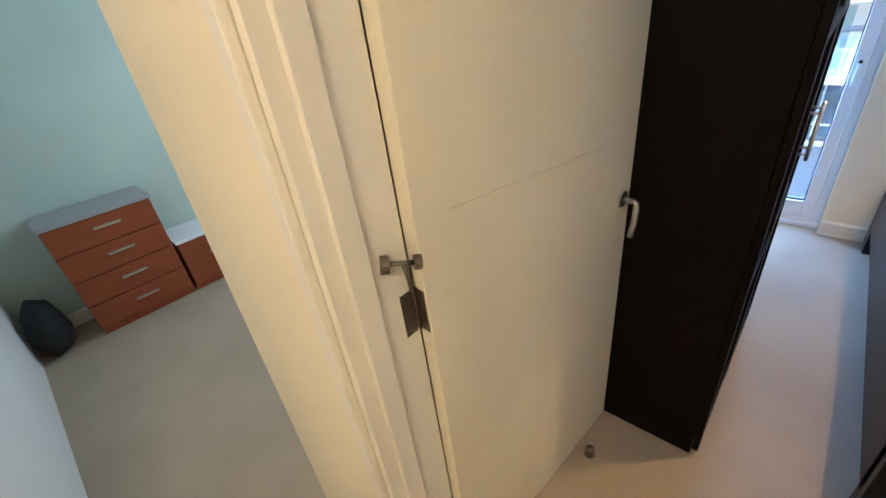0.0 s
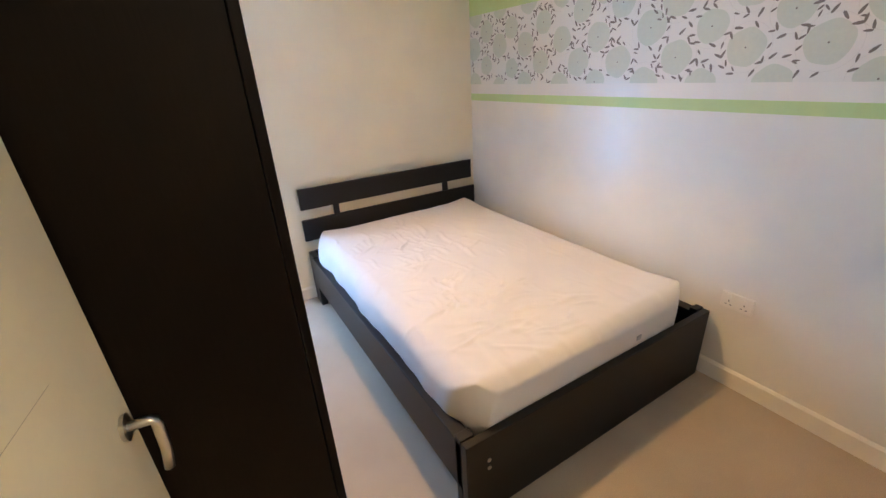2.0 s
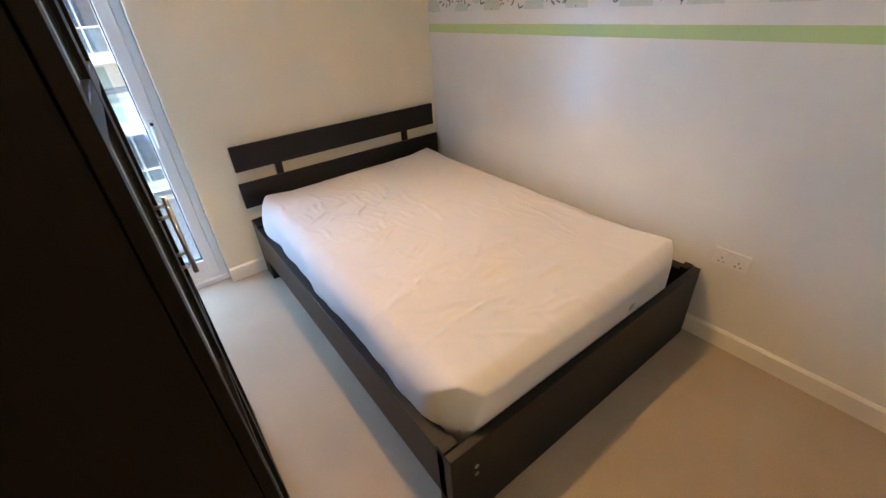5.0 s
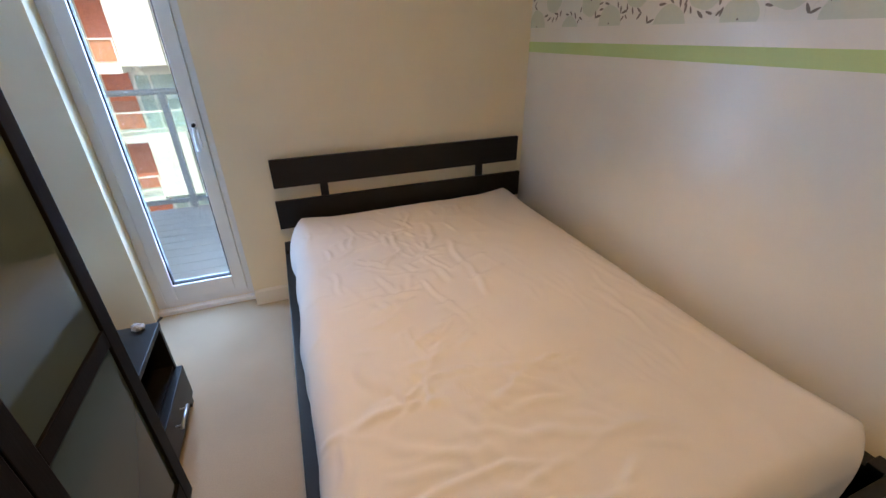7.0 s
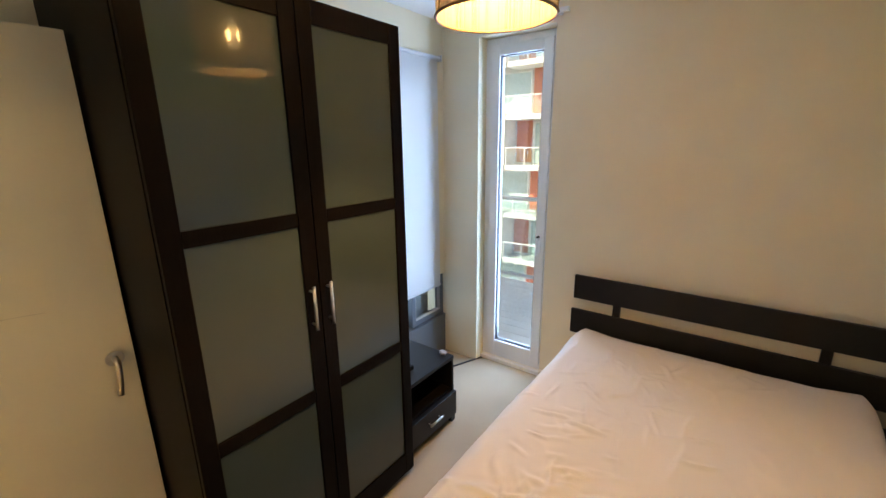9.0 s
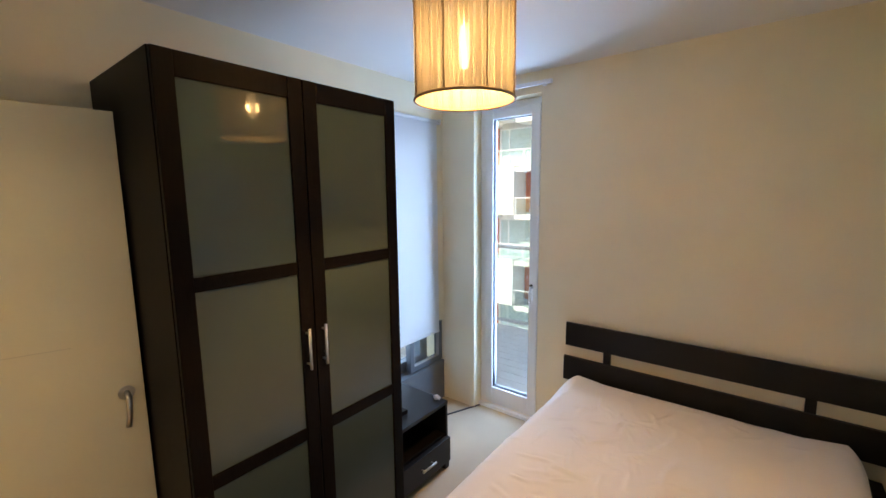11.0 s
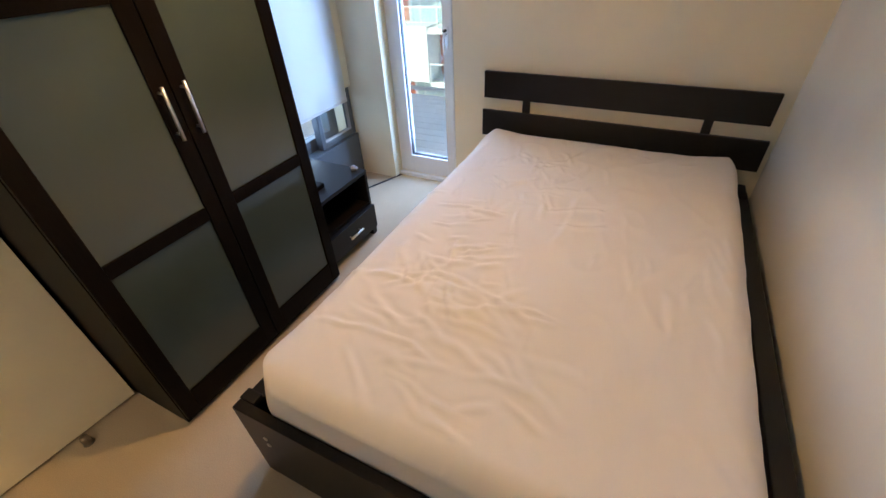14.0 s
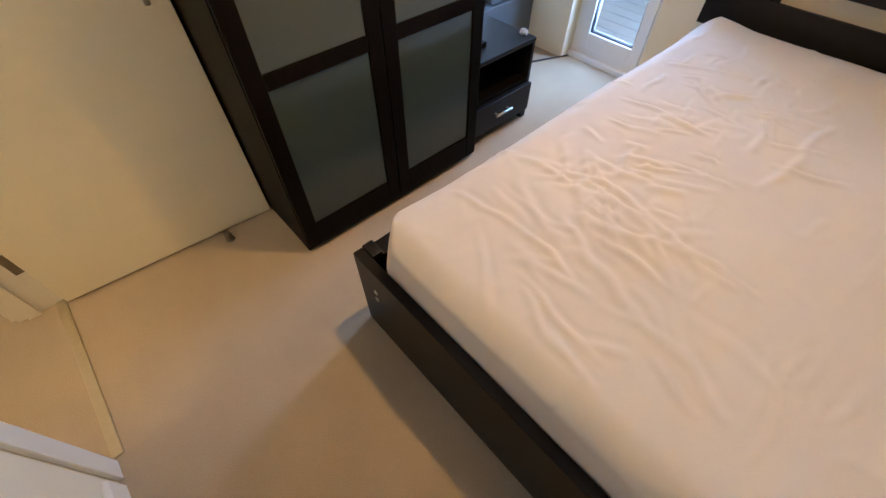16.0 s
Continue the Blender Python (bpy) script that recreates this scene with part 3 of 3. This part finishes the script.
for k in range(14):
    y = by0 + 0.14 + k * 0.143
    part("slat", boxes((bx0 + 0.06, y, 0.225, bx1 - 0.06, y + 0.07, 0.245)), M_TRIM, bed)

# mattress under a creased fitted sheet
mx0, mx1, my0, my1, mz0, mz1 = -1.508, -0.135, -2.145, -0.075, 0.245, 0.552
nx, ny, ER = 220, 300, 0.075
folds = []
rnd = random.Random(12)


def fold_line(u, v, ang, length, width, height):
    folds.append((mx0 + u * (mx1 - mx0), my0 + v * (my1 - my0), math.cos(ang), math.sin(ang), length / 2, width, height, rnd.uniform(-1.6, 1.6)))


# a creased patch on the window side, folds across the foot, thin pulls along the wall side, one long fold down the middle
for k in range(120):
    ang = radians(rnd.gauss(112, 16) if rnd.random() < 0.55 else rnd.gauss(25, 18))
    fold_line(rnd.gauss(0.28, 0.12), rnd.uniform(0.22, 0.86), ang, rnd.uniform(0.06, 0.24), rnd.uniform(0.006, 0.014), rnd.uniform(0.003, 0.011))
for k in range(38):
    fold_line(rnd.uniform(0.08, 0.62), rnd.uniform(0.04, 0.30), radians(rnd.gauss(-8, 16)), rnd.uniform(0.10, 0.32), rnd.uniform(0.009, 0.018), rnd.uniform(0.003, 0.010))
for k in range(22):
    fold_line(rnd.uniform(0.66, 0.95), rnd.uniform(0.15, 0.62), radians(rnd.gauss(90, 7)), rnd.uniform(0.14, 0.36), rnd.uniform(0.006, 0.011), rnd.uniform(0.0015, 0.004))
for k in range(10):
    fold_line(rnd.uniform(0.1, 0.9), rnd.uniform(0.88, 0.96), radians(rnd.gauss(60, 40)), rnd.uniform(0.08, 0.2), 0.012, rnd.uniform(0.002, 0.005))
for u, v, ang in ((0.43, 0.86, 118), (0.475, 0.76, 104), (0.505, 0.64, 97), (0.51, 0.52, 86)):
    fold_line(u, v, radians(180 - ang) if ang > 90 else radians(ang), 0.30, 0.014, 0.007)
fx, fy, fc, fs, fl, fw, fh, fb = [np.array(c) for c in zip(*folds)]


def crease(x, y):
    """Height of the creases of the sheet."""
    jx, jy = 0.02 * noise.noise(Vector((x * 9, y * 9, 4))), 0.02 * noise.noise(Vector((x * 9, y * 9, 14)))
    dx, dy = x + jx - fx, y + jy - fy
    along_f = dx * fc + dy * fs
    across = dy * fc - dx * fs - fb * along_f * along_f
    near = np.clip(1 - (along_f / fl) ** 2, 0, 1)
    h = float(np.sum(fh * near * (np.exp(-(across / fw) ** 2) - 0.45 * np.exp(-((across - 1.7 * fw) / fw) ** 2))))
    h = math.copysign(0.016 * math.tanh(abs(h) / 0.016), h)
    wide = 0.008 * noise.noise(Vector((x * 1.6, y * 1.4, 2))) + 0.0035 * noise.noise(Vector((x * 6, y * 5, 2)))
    q = Vector((x * 7.0 + 2.5 * y, y * 3.6 - x * 2.2, 0.3))
    return wide + h + 0.0025 * max(1 - abs(noise.noise(q)) * 3, 0) ** 2


bm = bmesh.new()
grid = []
for j in range(ny + 1):
    row = []
    for i in range(nx + 1):
        s, t = -1 + 2 * i / nx, -1 + 2 * j / ny
        # the outer tenth of the sheet goes down over the sides
        def fold_over(p, half):
            a = abs(p) * (half + 0.27)
            flat_len = half - ER
            if a < flat_len:
                return a, 0.0
            arc = ER * math.pi / 2
            if a < flat_len + arc:
                th = (a - flat_len) / ER
                return flat_len + ER * math.sin(th), ER * (1 - math.cos(th))
            return half, ER + (a - flat_len - arc)
        hx, hy = (mx1 - mx0) / 2, (my1 - my0) / 2
        ax, dx = fold_over(s, hx)
        ay, dy = fold_over(t, hy)
        drop = min(max(dx, dy), mz1 - mz0)
        x = (mx0 + mx1) / 2 + math.copysign(ax, s)
        y = (my0 + my1) / 2 + math.copysign(ay, t)
        # corners rounded in plan
        cr = 0.18
        ex, ey = abs(x - (mx0 + mx1) / 2) - (hx - cr), abs(y - (my0 + my1) / 2) - (hy - cr)
        if ex > 0 and ey > 0:
            d = math.hypot(ex, ey)
            if d > cr:
                x -= math.copysign(ex - ex * cr / d, x - (mx0 + mx1) / 2)
                y -= math.copysign(ey - ey * cr / d, y - (my0 + my1) / 2)
        x -= 0.055 * (0.5 - 0.5 * t) * max(0, 0.5 + 0.5 * s)
        side = min(drop / 0.12, 1)
        bulge = (0.032 if s < 0 else 0.016) * math.sin(min(drop / (mz1 - mz0), 1) * math.pi) + 0.010 * side * noise.noise(Vector((x * 9, y * 9, drop * 6))) + (0.020 * side * noise.noise(Vector((1.5, y * 3.2, 7))) if s < 0 else 0)
        x += math.copysign(bulge, s) * dx / (dx + dy + 1e-6)
        y += math.copysign(bulge, t) * dy / (dx + dy + 1e-6)
        y = max(y, by0 + 0.038)
        crown = 0.012 * (1 - s * s) * (1 - t * t) + 0.75 * max(0, abs(s) - 0.5) * max(0, abs(t) - 0.58)
        lift = max(0, 0.5 + 0.5 * s) * (0.010 + 0.020 * (0.5 - 0.5 * t)) * (1 - side)
        row.append(bm.verts.new((x, y, mz1 - drop + lift + (1 - side) * (crease(x, y) + crown) + 0.006 * side * noise.noise(Vector((x * 14, y * 14, 3))) * (drop < 0.25))))
    grid.append(row)
for j in range(ny):
    for i in range(nx):
        bm.faces.new((grid[j][i], grid[j][i + 1], grid[j + 1][i + 1], grid[j + 1][i]))
rim = [grid[0][i] for i in range(nx + 1)] + [grid[j][nx] for j in range(1, ny + 1)] + [grid[ny][i] for i in range(nx - 1, -1, -1)] + [grid[j][0] for j in range(ny - 1, 0, -1)]
bm.faces.new(list(reversed(rim)))
bmesh.ops.recalc_face_normals(bm, faces=bm.faces)
mattress = thing("mattress", "thick mattress under a creased cream fitted sheet", "mattress")
part("fitted_sheet", bm, M_SHEET, mattress, smooth=True)
part("tag", boxes((-0.60, by0 + 0.034, 0.43, -0.57, by0 + 0.0375, 0.455), bevel=0.001), M_GREYTOP, mattress, "small grey sewn-in tag")

# ---- pendant lamp ----
lampshade = thing("pendant_lamp", "lit drum pendant lamp with a cream string shade", "ceiling lamp", at=(LAMP[0], LAMP[1], 0))
sr, sz0, sz1 = 0.158, 2.05, 2.35
part("shade", lathe([(sr, sz0), (sr, sz1), (sr - 0.002, sz1), (sr - 0.002, sz0)], 0, 0, 64), M_THREAD, lampshade, "cream upright strings glowing warm", True)
for z in (sz0, sz1):
    part("hoop", tube([(sr * math.cos(a), sr * math.sin(a), z) for a in [2 * math.pi * k / 48 for k in range(49)]], 0.0045, 8), M_RIB, lampshade, smooth=True)
for k in range(8):
    a = 2 * math.pi * (k + 0.3) / 8
    part("rib", tube([(sr * 1.008 * math.cos(a), sr * 1.008 * math.sin(a), sz0), (sr * 1.008 * math.cos(a), sr * 1.008 * math.sin(a), sz1)], 0.0028, 6), M_RIB, lampshade)
for k in range(3):
    a = 2 * math.pi * k / 3
    part("spoke", tube([(0.02 * math.cos(a), 0.02 * math.sin(a), sz1 - 0.03), (sr * math.cos(a), sr * math.sin(a), sz1)], 0.0025, 6), M_METAL, lampshade)
part("cord", tube([(0, 0, sz1 - 0.03), (0, 0, TOP - 0.03)], 0.004), M_PLASTIC, lampshade)
part("ceiling_rose", lathe([(0.0, TOP - 0.04), (0.02, TOP - 0.04), (0.045, TOP - 0.02), (0.05, TOP)], 0, 0), M_PLASTIC, lampshade, smooth=True)
part("bulb_holder", tube([(0, 0, sz1 - 0.08), (0, 0, sz1 - 0.02)], 0.02, 16), M_PLASTIC, lampshade, smooth=True)
bulb = part("bulb", lathe([(0.004, 2.145), (0.013, 2.15), (0.016, 2.165), (0.016, 2.25), (0.012, 2.27)], 0, 0, 16), M_BULB, lampshade, "lit bulb", True)
bulb.visible_shadow = False

# ---- double socket ----
sock = thing("wall_socket", "white double power socket on the white wall", "wall socket")
part("plate", boxes((-0.010, -2.35, 0.44, 0.001, -2.205, 0.525), bevel=0.003), M_PLASTIC, sock)
for y in (-2.312, -2.242):
    part("switch", boxes((-0.014, y - 0.007, 0.493, -0.009, y + 0.007, 0.511), bevel=0.001), M_PLASTIC, sock)
    for dy, z, w, hh in ((0, 0.481, 0.002, 0.004), (-0.011, 0.461, 0.004, 0.002), (0.011, 0.461, 0.004, 0.002)):
        part("pin_hole", boxes((-0.0106, y + dy - w, z - hh, -0.0095, y + dy + w, z + hh)), M_DARK, sock)

# ---- hall and the next room ----
setting("hall_wall_east", boxes((-1.15, -5.3, 0.0, -1.03, HALL, TOP)), M_WALL, "cream painted hall wall", "wall")
setting("hall_wall_south", boxes((-3.14, -5.3, 0.0, -1.15, -5.18, TOP)), M_WALL, "cream painted hall end wall", "wall")
setting("hall_wall_west", boxes((-3.14, -5.18, 0.0, -3.02, -4.1, TOP), (-3.14, -4.1, 2.1, -3.02, HALL, TOP)), M_WALL, "cream painted hall wall with a doorway", "wall")
gx, gy0, gy1 = -5.54, -3.86, -1.5
setting("green_wall_west", boxes((gx - 0.12, gy0 - 0.12, 0.0, gx, gy1 + 0.12, TOP)), M_GREEN, "pale aqua green painted wall", "wall")
setting("green_wall_south", boxes((gx, gy0 - 0.12, 0.0, -3.14, gy0, TOP)), M_CEIL, "white painted side wall of the next room", "wall")
setting("green_wall_north", boxes((gx, gy1, 0.0, LEFT - 0.25, gy1 + 0.12, TOP)), M_GREEN, "pale aqua green painted wall", "wall")
skirting("baseboard_green", gx, gy0, gx, gy1, (1, 0))


def drawers(name, label, y0, y1, height, count, top, depth):
    """A chest of drawers against the far wall of the next room."""
    c = thing(name, label, "chest of drawers")
    xb, xf = gx + 0.02, gx + 0.02 + depth
    part("carcass", boxes((xb, y0, 0.0, xf - 0.02, y1, height - 0.025), bevel=0.002), M_CHERRY, c)
    part("top_panel", boxes((xb, y0 - 0.01, height - 0.025, xf + 0.008, y1 + 0.01, height), bevel=0.003), top, c)
    step = (height - 0.025 - 0.05) / count
    for k in range(count):
        z = 0.05 + k * step
        d = part("drawer", boxes((xf - 0.02, y0 + 0.003, z + 0.003, xf, y1 - 0.003, z + step - 0.003), bevel=0.002), M_CHERRY, c)
        ym, zm = (y0 + y1) / 2 + 0.02, z + step * 0.6
        part("handle", boxes((xf, ym - 0.075, zm - 0.008, xf + 0.022, ym + 0.075, zm + 0.008), bevel=0.003), M_METAL, d, "pale steel bar handle")
    return c


drawers("chest_of_drawers", "cherry red four-drawer chest with a grey top", -3.52, -2.93, 0.80, 4, M_GREYTOP, 0.34)
drawers("bedside_chest", "low cherry red bedside chest with a pale top", -2.91, -2.45, 0.42, 1, M_UPVC, 0.34)
bag = thing("black_bag", "slumped black cloth bag on the carpet", "bag")
bm = bmesh.new()
bmesh.ops.create_icosphere(bm, subdivisions=3, radius=1)
for v in bm.verts:
    n = noise.noise(v.co * 2.2) * 0.18
    v.co = Vector((v.co.x * 0.2 * (1 + n), v.co.y * 0.10 * (1 + n), max(v.co.z, -0.8) * 0.2 * (1 + n)))
    v.co += Vector((-5.30, -3.74, 0.19))
lowest = min(v.co.z for v in bm.verts)
for v in bm.verts:
    v.co.z -= lowest
part("body", bm, M_BAG, bag, smooth=True)

# ---- balcony ----
setting("balcony_slab", boxes((-6.5, 0.28, -0.30, 3.0, 2.1, -0.03)), M_WHITEOUT, "pale concrete balcony slab", "balcony")
setting("outer_wall", boxes((LEFT - 2.5, -1.38, -3.0, LEFT - 0.25, -1.36, TOP)), M_WHITEOUT, "pale outside wall beside the balcony", "wall")
setting("balcony_slab_side", boxes((-6.5, -1.36, -0.30, LEFT - 0.25, 0.28, -0.03)), M_WHITEOUT, "pale concrete balcony slab beside the room", "balcony")
setting("wall_outer_north", boxes((-1.7, 0.28, -0.03, 3.0, 0.32, 2.71)), M_WHITEOUT, "pale rendered outside wall", "wall")
# unseen mass added over the flat to keep direct sun off the deck
setting("sun_block_above", boxes((-6.5, -6.0, TOP + 0.152, 3.0, 0.32, 5.5)), M_WHITEOUT, "unseen pale block above the flat, added to shade the balcony", "building")
bal = thing("balustrade", "grey steel balcony rail with clear glass panels", "balustrade")
part("handrail", tube([(-6.4, 2.0, 1.06), (3.0, 2.0, 1.06)], 0.025, 12), M_STEEL_OUT, bal, smooth=True)
part("bottom_rail", boxes((-6.4, 1.985, 0.06, 3.0, 2.015, 0.10)), M_STEEL_OUT, bal)
for k in range(8):
    x = -6.3 + 1.3 * k
    part("post", boxes((x - 0.025, 1.975, -0.03, x + 0.025, 2.025, 1.05), bevel=0.004), M_STEEL_OUT, bal)
    if k < 7:
        p = part("glass_panel", boxes((x + 0.03, 1.995, 0.10, x + 1.27, 2.005, 1.0)), M_BALGLASS, bal)
        p.visible_shadow = False

# ---- building across the street ----
FY = 21.0
opp = thing("apartment_building", "white and terracotta apartment block with glazed balconies", "building")
part("wall", boxes((-32, FY, -13, 14, FY + 10, 12.6)), M_WHITEOUT, opp)
part("roof", boxes((-32.3, FY - 0.4, 12.6, 14.3, FY + 10, 13.0)), M_GREYTOP, opp)
STOREY, BAY = 2.85, 7.0
mats = {}


def shared(key, bm, mat):
    if key not in mats:
        mats[key] = mesh_of(key, bm, mat)
    else:
        bm.free()
    return mats[key]


def put(name, key, bm, mat, parent, x, y, z):
    ob = new(name, shared(key, bm, mat))
    ob.location = (x, y, z)
    ob.parent = parent
    return ob




def facade_window(x, z, wide, dark):
    wd = 2.75 if wide else 1.35
    w = put("window", "facade_window_frame_%d" % wide, boxes((0, -0.08, 0.1, 0.08, 0, 2.5), (wd - 0.08, -0.08, 0.1, wd, 0, 2.5), (0.08, -0.08, 2.42, wd - 0.08, 0, 2.5), (0.62, -0.08, 0.1, 0.69, 0, 2.42)), M_UPVC, opp, x, FY, z)
    put("pane", "facade_window_pane_%d_%d" % (wide, dark), boxes((0.08, -0.04, 0.1, 0.62, -0.01, 2.42), (0.69, -0.04, 0.1, wd - 0.08, -0.01, 2.42)), M_BLUEPANEL if dark else M_TEAL, w, 0, 0, 0)


def facade_balcony(x, z, e):
    key = round(e * 100)
    bc = put("balcony", "facade_balcony_slab_%d" % key, boxes((0, -1.4, -0.26, e, 0, 0.02)), M_WHITEOUT, opp, x, FY, z)
    put("balcony_rail", "facade_balcony_rail_%d" % key, boxes((0, -1.4, 1.0, e, -1.34, 1.06), (0.0, -1.39, 0, 0.05, -1.35, 1.0), (e / 2, -1.39, 0, e / 2 + 0.05, -1.35, 1.0), (e - 0.05, -1.39, 0, e, -1.35, 1.0)), M_UPVC, bc, 0, 0, 0)
    put("balcony_glass", "facade_balcony_glass_%d" % key, boxes((0.05, -1.38, 0.08, e - 0.05, -1.36, 0.98)), M_BALGLASS, bc, 0, 0, 0)


def facade_panel(x, z):
    put("panel", "terracotta_panel", boxes((0, -0.06, 0.15, 1.0, 0.0, STOREY - 0.25)), M_ORANGE, opp, x, FY, z)


for f in range(-4, 4):
    z = f * STOREY + 0.4
    for b in range(-4, 2):
        x = b * BAY - 1.5
        if f % 2:
            facade_panel(x, z)
            facade_window(x + 1.1, z, 1, 0)
            facade_panel(x + 3.95, z)
            facade_window(x + 5.1, z, 0, 0)
            facade_balcony(x, z, 6.9)
        else:
            facade_window(x - 1.45, z, 0, 1 if b % 2 == 0 else 0)
            facade_panel(x, z)
            put("white_panel", "facade_white_panel", boxes((0, -1.45, 0.0, 1.6, 0.0, STOREY + 0.1), bevel=0.02), M_WHITEOUT, opp, x + 1.25, FY, z)
            facade_panel(x + 2.95, z)
            facade_window(x + 4.05, z, 0, 0)
            facade_balcony(x - 1.6, z, 2.8)
            facade_balcony(x + 2.9, z, 2.4)
setting("ground", boxes((-900, 2.5, -13.2, 900, 900, -13.0)), M_GROUND, "grey paved street far below", "ground")

# ---- balcony deck boards ----
deck = thing("balcony_deck", "weathered grey timber deck boards on the balcony", "deck", "", "structure")
me = mesh_of("deck_board", boxes((-6.4, 0.0, -0.03, 3.0, 0.135, 0.0), bevel=0.004), M_DECK)
for k in range(12):
    ob = new("deck_board", me)
    ob.location, ob.parent = (0, 0.33 + 0.141 * k, 0), deck
me2 = mesh_of("deck_board_side", boxes((-6.4, 0.0, -0.03, LEFT - 0.26, 0.135, 0.0), bevel=0.004), M_DECK)
for k in range(11):
    ob = new("deck_board", me2)
    ob.location, ob.parent = (0, -1.34 + 0.141 * k, 0), deck
